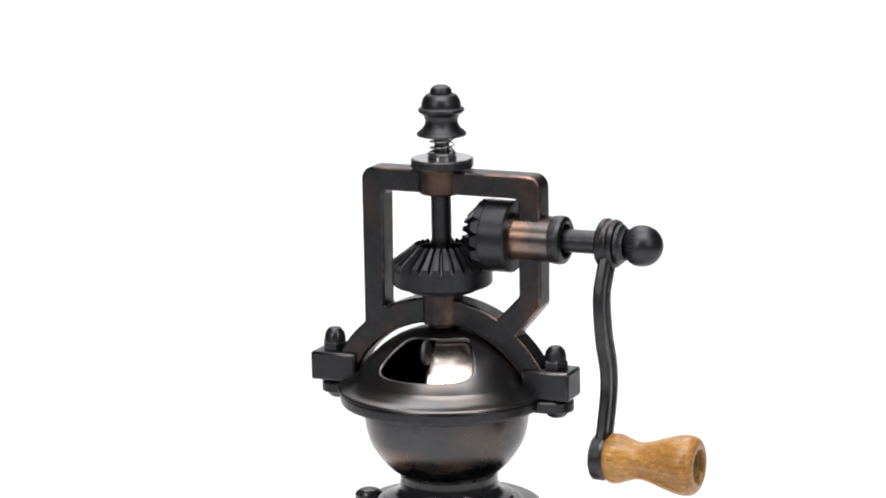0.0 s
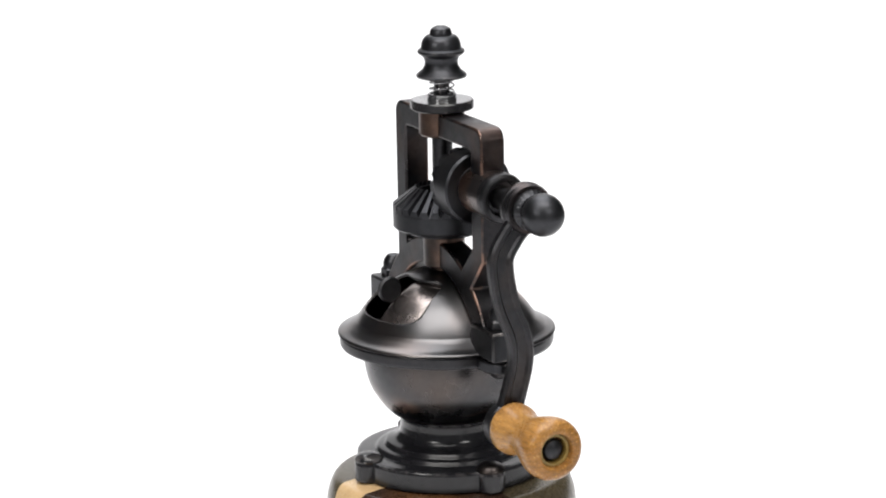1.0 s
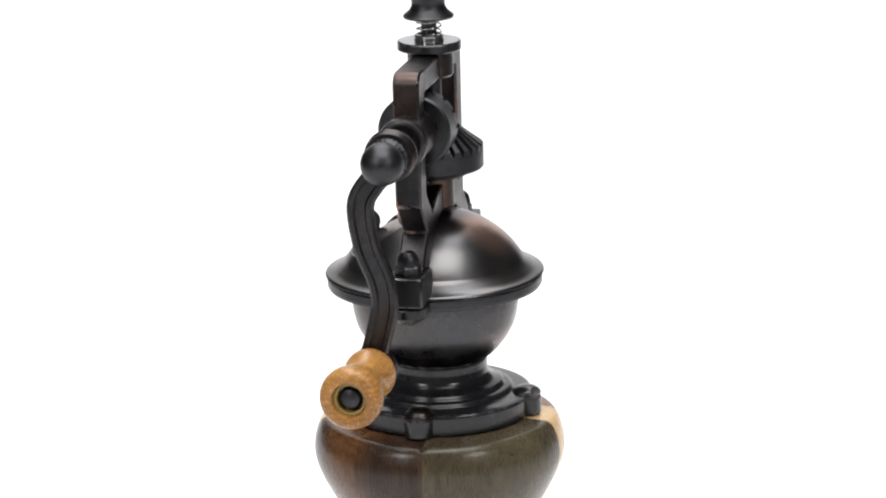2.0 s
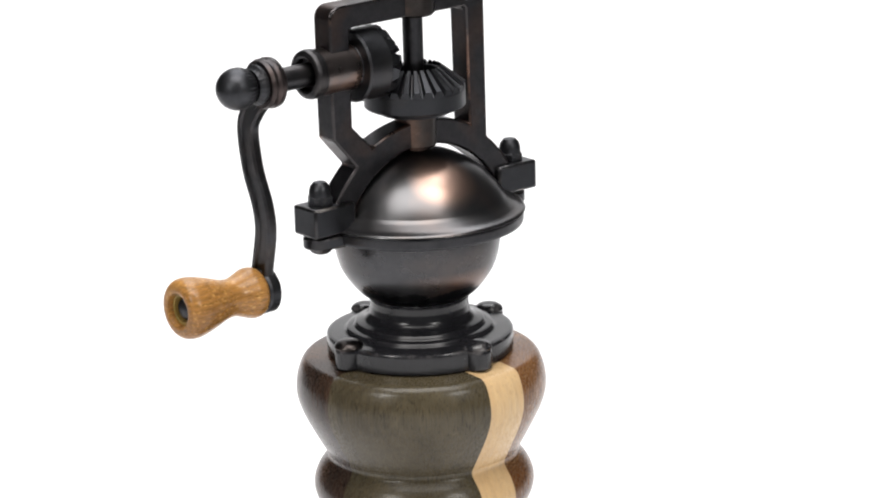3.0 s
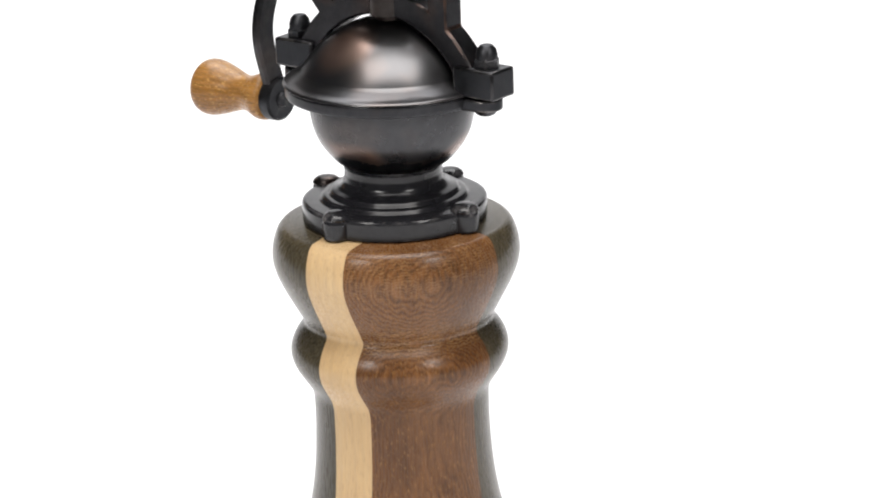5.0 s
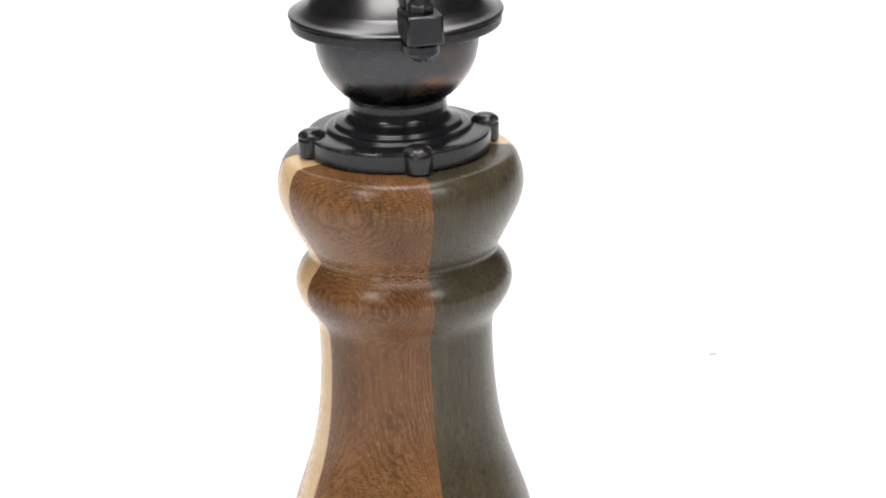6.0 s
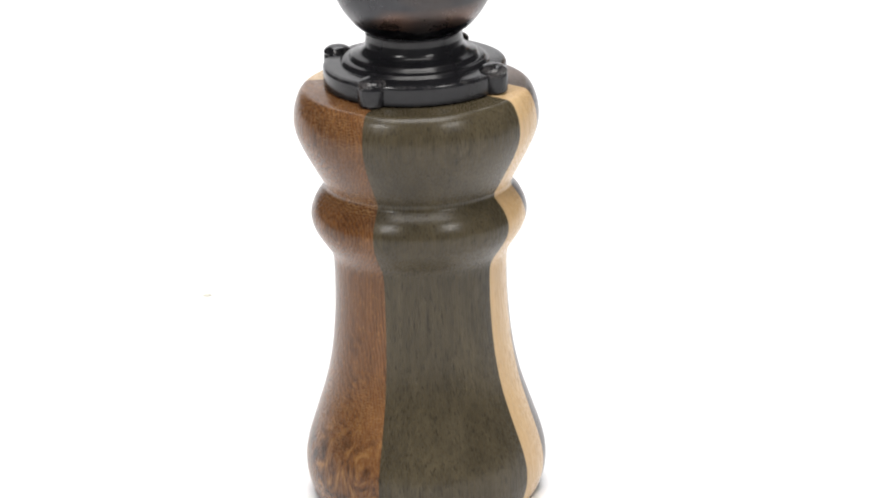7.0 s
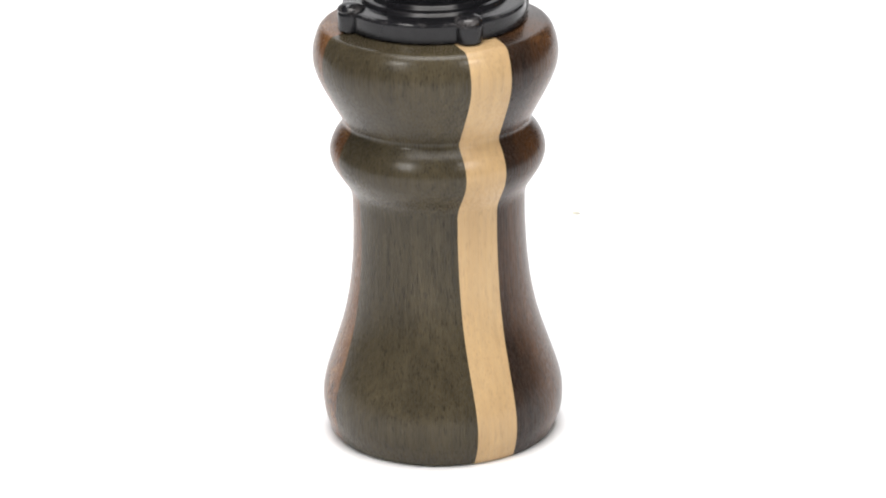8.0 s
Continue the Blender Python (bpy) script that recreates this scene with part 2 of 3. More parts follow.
HOLLOW = plain("brass_yellow_rim", (0.30, 0.20, 0.05), 0.5, 300.0, 0.5)


# ---- mesh helpers ----
def part(name, bm, mat, parent=None, label="", sharp=35, bevel=0.0, place=None):
    """Links a bmesh, in millimetres, as one mesh object in metres."""
    bmesh.ops.recalc_face_normals(bm, faces=bm.faces)
    bm.transform(Matrix.Scale(MM, 4))
    me = bpy.data.meshes.new(name)
    bm.to_mesh(me)
    bm.free()
    me.materials.append(mat)
    me.shade_smooth()
    me.set_sharp_from_angle(angle=radians(sharp))
    ob = new(name, me)
    ob.parent = parent
    if place is not None:
        ob.matrix_basis = place
    if bevel:
        mod = ob.modifiers.new("worn_edges", "BEVEL")
        mod.width, mod.segments, mod.limit_method, mod.angle_limit = bevel * MM, 2, "ANGLE", radians(38)
        if mat in (YOKE, CAST):
            me.materials.append(WORN if mat == YOKE else EDGE)
            mod.material = 1
    return tagged(ob, label) if label else ob


def curve(points, steps=5):
    """A smooth line through the points (Catmull-Rom)."""
    p = [Vector(q) for q in points]
    p = [2 * p[0] - p[1]] + p + [2 * p[-1] - p[-2]]
    out = []
    for i in range(1, len(p) - 2):
        for j in range(steps):
            t = j / steps
            a, b, c, d = p[i - 1:i + 3]
            out.append(0.5 * (2 * b + (c - a) * t + (2 * a - 5 * b + 4 * c - d) * t * t + (3 * b - a - 3 * c + d) * t ** 3))
    return out + [p[-2]]


UP = Matrix.Translation((0, 0, BASE))
ALONG_X = Matrix(((0, 0, 1, 0), (0, 1, 0, 0), (-1, 0, 0, 0), (0, 0, 0, 1)))


def lathe(bm, profile, seg=64, m=UP, wave=None):
    """Turns a line of (radius, height) about z; radius 0 closes it."""
    rings = []
    line = [profile[0]]
    for (r0, z0), (r1, z1) in zip(profile, profile[1:]):
        d = math.hypot(r1 - r0, z1 - z0)
        if d > 1.6:
            line += [(r0 + (r1 - r0) * q, z0 + (z1 - z0) * q) for q in (0.3 / d, 1 - 0.3 / d)]
        line.append((r1, z1))
    for r, z in line:
        if r < 1e-6:
            rings.append([bm.verts.new(m @ Vector((0, 0, z)))])
        else:
            ring = []
            for i in range(seg):
                a = 2 * math.pi * i / seg
                q = r * (wave(a, z) if wave else 1)
                ring.append(bm.verts.new(m @ Vector((q * math.cos(a), q * math.sin(a), z))))
            rings.append(ring)
    for a, b in zip(rings, rings[1:]):
        for i in range(seg):
            j = (i + 1) % seg
            if len(a) == 1 and len(b) == 1:
                break
            if len(a) == 1:
                bm.faces.new((a[0], b[i], b[j]))
            elif len(b) == 1:
                bm.faces.new((a[i], b[0], a[j]))
            else:
                bm.faces.new((a[i], b[i], b[j], a[j]))
    return bm


def turned(profile, seg=64, m=UP, wave=None):
    return lathe(bmesh.new(), profile, seg, m, wave)


def block(bm, x0, x1, y0, y1, z0, z1):
    v = [bm.verts.new((x, y, z + BASE)) for x in (x0, x1) for y in (y0, y1) for z in (z0, z1)]
    for f in ((0, 1, 3, 2), (4, 6, 7, 5), (0, 4, 5, 1), (2, 3, 7, 6), (0, 2, 6, 4), (1, 5, 7, 3)):
        bm.faces.new([v[i] for i in f])
    return bm


def plate(outlines, y0, y1):
    """Closed lines of (x, z), the first outside and the rest holes, thickened along y."""
    bm = bmesh.new()
    edges = []
    for line in outlines:
        vs = [bm.verts.new((x, y0, z + BASE)) for x, z in line]
        edges += [bm.edges.new((vs[i], vs[(i + 1) % len(vs)])) for i in range(len(vs))]
    bmesh.ops.triangle_fill(bm, use_beauty=True, use_dissolve=True, edges=edges)
    out = bmesh.ops.extrude_face_region(bm, geom=list(bm.faces))
    bmesh.ops.translate(bm, vec=(0, y1 - y0, 0), verts=[g for g in out["geom"] if isinstance(g, bmesh.types.BMVert)])
    return bm


def arc(cx, cz, r, a0, a1, n):
    return [(cx + r * math.cos(radians(a0 + (a1 - a0) * i / n)), cz + r * math.sin(radians(a0 + (a1 - a0) * i / n))) for i in range(n + 1)]


# ---- setting ----
def sweep():
    bm = bmesh.new()
    line = [(-1.35, -0.0037), (0.85, -0.0037)] + [(0.85 + 0.6 * math.sin(a), 0.5963 - 0.6 * math.cos(a)) for a in [math.pi / 2 * i / 14 for i in range(1, 15)]] + [(1.45, 1.75)]
    rows = [[bm.verts.new((x * 1000, y * 1000, z * 1000)) for x in (-0.72, 0.72)] for y, z in line]
    for a, b in zip(rows, rows[1:]):
        bm.faces.new((a[0], a[1], b[1], b[0]))
    ob = part("ground", bm, PAPER, None, "seamless white paper sweep curving up behind the mill", 60)
    return tagged(ob, category="backdrop", kind="structure")


def studio():
    walls = (("wall_west", -1.6, -1.5, -1.5, 1.6, -0.006, 2.1), ("wall_east", 1.5, 1.6, -1.5, 1.6, -0.006, 2.1),
             ("wall_south", -1.5, 1.5, -1.5, -1.4, -0.006, 2.1), ("wall_north", -1.5, 1.5, 1.5, 1.6, -0.006, 2.1),
             ("ceiling", -1.6, 1.6, -1.5, 1.6, 2.1, 2.2), ("floor", -1.6, 1.6, -1.5, 1.6, -0.1, -0.006))
    for name, x0, x1, y0, y1, z0, z1 in walls:
        bm = block(bmesh.new(), x0 * 1000, x1 * 1000, y0 * 1000, y1 * 1000, z0 * 1000 - BASE, z1 * 1000 - BASE)
        tagged(part(name, bm, STUDIO, None, "plain dark grey studio %s" % name.split("_")[0]), category=name.split("_")[0], kind="structure")


sweep()
studio()

# ---- turntable under the mill, turning with it ----
bm = turned([(0, -18.9), (214.0, -18.9), (215.0, -18.5), (215.0, -15.6), (214.5, -15.32), (0, -15.32)], 160)
turntable = tagged(part("turntable", bm, PAPER, None, "round white turntable plate lying on the sweep", 40), category="turntable")
SPECK = plain("dirty_beige_mark", (0.52, 0.50, 0.42), 0.7, 400.0, 0.4)
for az in (292.0, 27.7):
    spin = Matrix.Rotation(radians(az), 4, "Z")
    at = UP @ spin @ Matrix.Translation((181.5, 0, 0)) @ spin.inverted() @ Matrix.Diagonal((1.0, 1.2, 1, 1))
    part("mark", turned([(0, -15.4), (1.35, -15.4), (1.3, -15.1), (0.7, -14.95), (0, -14.9)], 14, at), SPECK, turntable, "small beige speck")

# ---- the pepper mill ----
mill = tagged(new("pepper_mill"), "antique style crank pepper mill of black metal and striped wood", "pepper mill")

WOOD_LINE = [(31.3, -15.3), (32.4, -13.2), (33.6, -9.5), (34.0, -6.0), (33.8, -2.2), (32.6, 2.8), (30.0, 10.6), (27.3, 19.2), (25.5, 28.0), (24.5, 37.0),
             (24.05, 46.0), (24.05, 53.0), (24.3, 56.3), (25.2, 58.6), (27.2, 61.6), (29.0, 64.6), (29.9, 67.6), (29.7, 70.3), (28.4, 73.3), (26.7, 75.6),
             (26.0, 76.7), (26.0, 77.8), (26.8, 79.4), (29.2, 83.8), (31.6, 88.4), (33.2, 92.4), (33.8, 95.8), (33.5, 99.3), (32.7, 102.0), (32.0, 103.5), (31.2, 104.45)]
STRIP = 6.1


def wood_piece(name, cuts, mat, label):
    bm = turned([(0, -15.3)] + [(q[0] + 0.3, q[1]) for q in curve(WOOD_LINE, 4)] + [(30.6, 104.95), (25.5, 105.58), (0, 105.6)], 128)
    for co, no in cuts:
        bmesh.ops.bisect_plane(bm, geom=list(bm.verts) + list(bm.edges) + list(bm.faces), plane_co=co, plane_no=no, clear_outer=True)
        rim = [e for e in bm.edges if e.is_boundary]
        bmesh.ops.holes_fill(bm, edges=rim)
    return part(name, bm, mat, mill, label, 50, place=pose(0.0003, 0.0003, 0, 0, 0, 4.4))


X, Y = Vector((1, 0, 0)), Vector((0, 1, 0))
SEAM, SEAM_OUT = Vector((0, 0.9, 95 + BASE)), Vector((0, 1, -0.0145)).normalized()      # this joint leans a little
wood_piece("wood_segment", [(X * STRIP, -X), (Y * 0, -Y)], GREYWOOD, "grey-green stained hardwood segment")
wood_piece("wood_segment", [(X * -STRIP, X), (SEAM, -SEAM_OUT)], BROWN, "reddish brown figured hardwood segment")
wood_piece("wood_segment", [(X * -STRIP, X), (SEAM, SEAM_OUT)], GREYWOOD, "grey-green stained hardwood segment")
wood_piece("wood_segment", [(X * STRIP, -X), (Y * 0, Y)], DARK, "dark brown hardwood segment")
wood_piece("light_strip", [(X * STRIP, X), (X * -STRIP, -X)], MAPLE, "pale maple strip through the body")

# base flange with four screw lugs
bm = turned([(0, 105.62), (24.6, 105.62), (25.3, 106.2), (25.4, 110.8), (25.1, 111.4), (24.4, 111.7), (20.6, 111.9), (20.2, 112.2), (20.0, 112.8), (19.4, 113.2), (18.1, 113.3),
             (17.8, 113.6), (17.5, 114.3), (17.0, 114.6), (15.8, 114.8), (14.6, 115.6), (13.7, 116.8), (13.4, 118.8), (13.5, 120.6), (14.0, 121.6), (0, 121.6)], 96)
flange = part("base_flange", bm, GLOSS, mill, "black cast base flange with stepped neck", 40, place=pose(0.0002, 0.0003, 0))
for k in range(4):
    a = math.pi / 2 * k
    at = UP @ Matrix.Translation((24.3 * math.cos(a), 24.3 * math.sin(a), 0))
    bm = turned([(0, 105.66), (3.4, 105.66), (3.9, 106.2), (4.0, 110.6), (3.7, 111.4), (3.2, 111.5), (0, 111.3)], 28, at)
    part("lug", bm, GLOSS, flange)
    at = at @ Matrix.Rotation(0.5 + 1.3 * k, 4, "Z")
    bm = turned([(0, 111.2), (3.8, 111.2), (4.0, 111.7), (3.6, 112.5), (2.6, 113.2), (1.2, 113.55), (0, 113.6)], 24, at)
    if k == 0:
        part("screw_head", bm, BRONZE, flange, "domed screw head rubbed to dull copper")
    else:
        part("screw_head", bm, GLOSS, flange, "low domed black screw head")

# bowl with rolled rim and two ears
outer = curve([(14.0, 121.5), (15.7, 122.7), (17.7, 124.8), (19.6, 127.4), (21.1, 130.3), (22.0, 133.5), (22.5, 136.8), (22.6, 140.2)], 4)
rim = [(22.5, 141.2), (22.0, 141.6)]
inner = curve([(21.6, 139.4), (21.0, 135.2), (19.9, 131.8), (18.2, 128.8), (15.8, 125.4), (13.0, 123.0)], 3)
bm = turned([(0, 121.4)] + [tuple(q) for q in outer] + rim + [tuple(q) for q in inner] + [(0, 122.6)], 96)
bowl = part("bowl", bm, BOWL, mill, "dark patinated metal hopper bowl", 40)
bm = turned([(21.8, 140.8), (22.6, 140.7), (27.9, 140.9), (28.6, 141.2), (28.9, 141.8), (29.0, 143.9), (28.8, 144.4), (27.9, 144.9), (26.6, 145.5), (25.4, 145.9), (24.0, 145.6), (22.4, 144.6), (21.8, 143.0), (21.8, 140.8)], 112)
part("rim", bm, SATIN, bowl, "thick black cast rim", 40)
for s in (1, -1):
    bm = bmesh.new()
    line = [(s * 25, 5.2), (s * 33, 4.6)] + [(s * (32.6 + 4.4 * math.cos(a)), 4.4 * math.sin(a)) for a in [1.1 - 2.2 * i / 8 for i in range(9)]] + [(s * 33, -4.6), (s * 25, -5.2)]
    vs = [bm.verts.new((x, y, 140.7 + BASE)) for x, y in line]
    out = bmesh.ops.extrude_face_region(bm, geom=[bm.faces.new(vs)])
    bmesh.ops.translate(bm, vec=(0, 0, 3.3), verts=[g for g in out["geom"] if isinstance(g, bmesh.types.BMVert)])
    part("ear", bm, CAST, bowl, bevel=0.6)
    at = UP @ Matrix.Translation((s * 32.3, 0, 1.1))
    bm = turned([(0, 140.4), (3.3, 140.4), (3.4, 139.6), (2.9, 138.9), (0, 138.9)], 24, at)
    for side in (1, -1):
        half = turned([(0, 139.0), (2.95, 139.0), (2.7, 138.5), (1.9, 138.0), (0, 137.9)], 24, at)
        bmesh.ops.bisect_plane(half, geom=list(half.verts) + list(half.edges) + list(half.faces), plane_co=(s * 32.3, side * 0.45, 0), plane_no=(0, -side, 0), clear_outer=True)
        bmesh.ops.holes_fill(half, edges=[e for e in half.edges if e.is_boundary])
        spare = bpy.data.meshes.new("half")
        half.to_mesh(spare)
        half.free()
        bm.from_mesh(spare)
        bpy.data.meshes.remove(spare)
    part("bolt_head", bm, BLACK, bowl, "slotted black bolt head")

# domed lid with an opening
DOME_R, DOME_C = 28.1, 133.9
GATE_AZ, GATE_LAT, GATE_W, GATE_H = -84.0, 53.5, 41.0, 16.0


def dome():
    bm = bmesh.new()
    naz, lats = 240, [30 + i for i in range(58)]
    flare = [(29.2, 144.4), (29.45, 144.7), (29.3, 145.1), (28.6, 145.35), (27.7, 145.7), (26.7, 146.25), (25.7, 147.1)]
    sphere = [(DOME_R * math.cos(radians(l)), DOME_C + DOME_R * math.sin(radians(l))) for l in lats]
    rows = flare + sphere
    grid = [[bm.verts.new((r * math.cos(2 * math.pi * i / naz), r * math.sin(2 * math.pi * i / naz), z + BASE)) for i in range(naz)] for r, z in rows]

    def reach(lat):
        return -65 + math.degrees(math.asin(min(0.9, 7.0 / (DOME_R * math.cos(radians(lat)))))) - GATE_AZ

    def power(az, lat):
        u = (az - GATE_AZ + 180) % 360 - 180
        u /= reach(lat) if u > 0 else GATE_W
        v = (lat - GATE_LAT) / GATE_H
        return (abs(u) ** 5 + abs(v) ** 5) ** 0.2, u, v
    gone = set()
    for k in range(len(rows) - 1):
        for i in range(naz):
            j = (i + 1) % naz
            if k >= len(flare) and power((i + 0.5) * 360 / naz, lats[k - len(flare)] + 0.5)[0] < 1:
                gone.add((k, i))
                continue
            bm.faces.new((grid[k][i], grid[k][j], grid[k + 1][j], grid[k + 1][i]))
    for k in range(len(flare), len(rows)):
        for i in range(naz):
            around = {(k, i) in gone, (k - 1, i) in gone, (k, (i - 1) % naz) in gone, (k - 1, (i - 1) % naz) in gone}
            if len(around) == 2:
                s, u, v = power(i * 360 / naz, lats[k - len(flare)])
                lat = GATE_LAT + v / s * GATE_H
                az, lat = radians(GATE_AZ + u / s * (reach(lat) if u > 0 else GATE_W)), radians(lat)
                grid[k][i].co = (DOME_R * math.cos(lat) * math.cos(az), DOME_R * math.cos(lat) * math.sin(az), DOME_C + DOME_R * math.sin(lat) + BASE)
    bmesh.ops.delete(bm, geom=[v for v in bm.verts if not v.link_faces], context="VERTS")
    ob = part("dome_lid", bm, GUN, mill, "polished gunmetal dome lid with filling opening", 50)
    mod = ob.modifiers.new("sheet", "SOLIDIFY")
    mod.thickness, mod.offset = 0.9 * MM, -1
    return ob


lid = dome()
bm = bmesh.new()
gr = [[Vector((27.0 * math.cos(radians(l)) * math.cos(radians(a)), 27.0 * math.cos(radians(l)) * math.sin(radians(a)), DOME_C + BASE + 27.0 * math.sin(radians(l))))
       for a in range(-82, -7, 2)] for l in range(32, 75, 2)]
gv = [[bm.verts.new(c) for c in row] for row in gr]
for a, b in zip(gv, gv[1:]):
    for i in range(len(a) - 1):
        bm.faces.new((a[i], a[i + 1], b[i + 1], b[i]))
door = part("sliding_door", bm, SILVERED, lid, "curved copper sliding door, half open", 50)
mod = door.modifiers.new("sheet", "SOLIDIFY")
mod.thickness, mod.offset = 0.8 * MM, -1
az, lat = radians(-83), radians(54)
out_dir = Vector((math.cos(lat) * math.cos(az), math.cos(lat) * math.sin(az), math.sin(lat)))
side = Vector((-math.sin(az), math.cos(az), 0))
turn = Matrix((side.cross(out_dir), out_dir, side)).transposed().to_4x4()
at = Matrix.Translation(Vector((0, 0, DOME_C + BASE)) + out_dir * 30.3) @ turn
bm = turned([(0, -0.7), (3.1, -0.7), (3.5, -0.3), (3.5, 0.3), (3.1, 0.7), (0, 0.7)], 32, at)
part("thumb_tab", bm, BLACK, lid, "round black thumb tab")
bm = turned([(0, -0.5), (1.6, -0.5), (1.6, 0.5), (0, 0.5)], 16, Matrix.Translation(-out_dir * 2.9) @ at)
part("tab_root", bm, BLACK, lid)

# yoke: arch, two posts and a top bar in one casting
AC = 135.0
foot = 17.5
outline = arc(0, AC, 34.5, foot, 49, 10) + [(29.9, 169.4)] + [(30.0, 180)] + arc(26.5, 201.3, 3.5, 0, 90, 5) + arc(-18.4, 201.3, 3.5, 90, 180, 5) + \
    arc(0, AC, 34.5, 129.4, 180 - foot, 10) + arc(0, AC, 28.0, 180 - foot, foot, 36)
window = [(23.6, 172.0)] + arc(0, AC, 35.0, 60.5, 117.0, 18) + [(-15.6, 197.7), (-14.8, 198.5), (22.8, 198.5), (23.6, 197.7)]
yoke = part("yoke", plate([outline, window], -3.5, 3.5), YOKE, mill, "black bronzed yoke frame with arch and posts", 35, 0.7)
for s in (1, -1):
    bm = block(bmesh.new(), min(s * 24.6, s * 38.0), max(s * 24.6, s * 38.0), -4.9, 4.9, 144.4, 152.4)
    part("clamp_block", bm, CAST, yoke, bevel=0.7)
    at = UP @ Matrix.Translation((s * 32.6, 0, 0.8))
    bm = turned([(0, 151.5), (3.55, 151.5), (3.55, 153.6), (3.1, 154.1), (2.95, 154.2)], 6, at)
    lathe(bm, [(2.95, 153.7), (2.95, 155.1), (2.6, 156.5), (1.7, 157.6), (0, 158.0)], 24, at)
    part("acorn_nut", bm, BLACK, yoke, "black acorn nut")
part("hub", turned([(0, 160.6), (4.0, 160.6), (4.0, 162.3), (5.4, 162.6), (5.6, 163.0), (5.6, 172.2), (0, 172.2)], 40), BRONZE, yoke)
part("hub", turned([(0, 198.2), (5.6, 198.2), (6.1, 198.8), (6.1, 205.35), (0, 205.35)], 40), BRONZE, yoke)
part("shaft", turned([(0, 158.5), (2.75, 158.5), (2.75, 206.0), (0, 206.0)], 32), SATIN, mill, "black upright steel shaft")


def bevel_gear(m, r0, h0, r1, h1, teeth, deep, name, label):
    """A gear blank, radius r0 up to height h0, whose teeth slope in to r1 at h1; the gaps run out through its side."""
    bm = turned([(r1 - 2.2, -0.2), (r0 - 4.2, -1.6), (r0 - 3.4, 0), (r0 - 0.5, 0), (r0, 0.5), (r0, h0 - deep - 0.3), (r0 - 0.15, h0 - deep), (r1, h1 - deep * 0.7), (r1 - 1.0, h1 - deep * 0.7), (r1 - 1.0, h0 - 2.0), (2.4, h0 - 2.0)], 64, m)
    gear = part(name, bm, CAST, mill, label, 30)
    tooth = bmesh.new()
    ring = []
    for r, low, high in ((r0 - 0.05, h0 - deep - 0.2, h0 - 0.3), (r0 - 0.55, h0 - deep, h0), (r1, h1 - deep * 0.7 - 0.2, h1)):
        pitch = math.pi * r / teeth
        for side, z, wide in ((-1, low, 0.96), (-1, high, 0.5), (1, high, 0.5), (1, low, 0.96)):
            ring.append(tooth.verts.new(Vector((r, side * pitch * wide, z))))
    for f in ((0, 1, 2, 3), (11, 10, 9, 8)):
        tooth.faces.new([ring[i] for i in f])
    for k in (0, 4):
        for i in range(4):
            j = (i + 1) % 4
            tooth.faces.new((ring[k + i], ring[k + 4 + i], ring[k + 4 + j], ring[k + j]))
    first = part("tooth", tooth, CAST, gear, sharp=25)
    data = first.data
    for k in range(teeth):
        ob = first if k == 0 else new("tooth", data)
        ob.parent = gear
        spin = m @ Matrix.Rotation(2 * math.pi * (k + 0.25) / teeth, 4, "Z")
        ob.matrix_basis = Matrix.LocRotScale(spin.translation * MM, spin.to_quaternion(), None)
    return gear


bevel_gear(UP @ Matrix.Translation((0, 0, 173.2)), 13.6, 6.8, 7.4, 11.2, 28, 1.7, "bevel_gear", "black horizontal bevel gear")
AX = 187.6
FACING = Matrix.Translation((21.5, 0, AX + BASE)) @ Matrix(((0, 0, -1, 0), (0, 1, 0, 0), (1, 0, 0, 0), (0, 0, 0, 1)))
bevel_gear(FACING, 9.7, 9.6, 5.6, 13.2, 15, 2.2, "bevel_gear", "black upright bevel gear on the crank axle")

CRANK = Matrix.Translation((0, 0, AX + BASE)) @ ALONG_X
part("bushing", turned([(3.0, 21.6), (6.2, 21.6), (6.3, 22.0), (6.3, 32.7), (3.0, 32.7)], 48, CRANK), COPPER, mill, "rubbed copper bushing in the post")
part("collar", turned([(3.0, 32.7), (6.2, 32.7), (6.5, 33.0), (6.6, 34.9), (6.3, 35.8), (5.7, 36.2), (4.9, 36.2), (4.5, 35.9), (4.4, 34.2), (3.0, 34.2)], 48, CRANK), SATIN, mill, "black bushing collar")
part("axle", turned([(0, 12.0), (3.15, 12.0), (3.15, 48.0), (0, 48.0)], 32, CRANK), SATIN, mill, "black crank axle")

# crank arm: an S-shaped flat bar with two round eyes
spine = curve([(48.2, -1.2, 184.5), (48.5, -5.0, 180.5), (48.7, -8.0, 174.6), (48.7, -6.6, 164.0), (48.6, -3.2, 155.0), (48.4, -2.5, 148.0), (48.2, -4.3, 140.0), (48.0, -6.1, 134.0)], 6)
bm = bmesh.new()
rings = []
for i, q in enumerate(spine):
    d = (spine[min(i + 1, len(spine) - 1)] - spine[max(i - 1, 0)]).normalized()
    side = Vector((1, 0, 0)).cross(d).normalized()
    n = d.cross(side).normalized()
    rings.append([bm.verts.new(q + side * (a * 3.45) + n * (b * 1.5) + Vector((0, 0, BASE))) for a, b in
                  ((-1, -0.5), (-0.8, -1), (0.8, -1), (1, -0.5), (1, 0.6), (0.82, 1), (0.5, 1), (0.36, 0.62), (-0.36, 0.62), (-0.5, 1), (-0.82, 1), (-1, 0.6))])
for a, b in zip(rings, rings[1:]):
    for i in range(12):
        bm.faces.new((a[i], a[(i + 1) % 12], b[(i + 1) % 12], b[i]))
bm.faces.new(rings[0])
bm.faces.new(rings[-1])
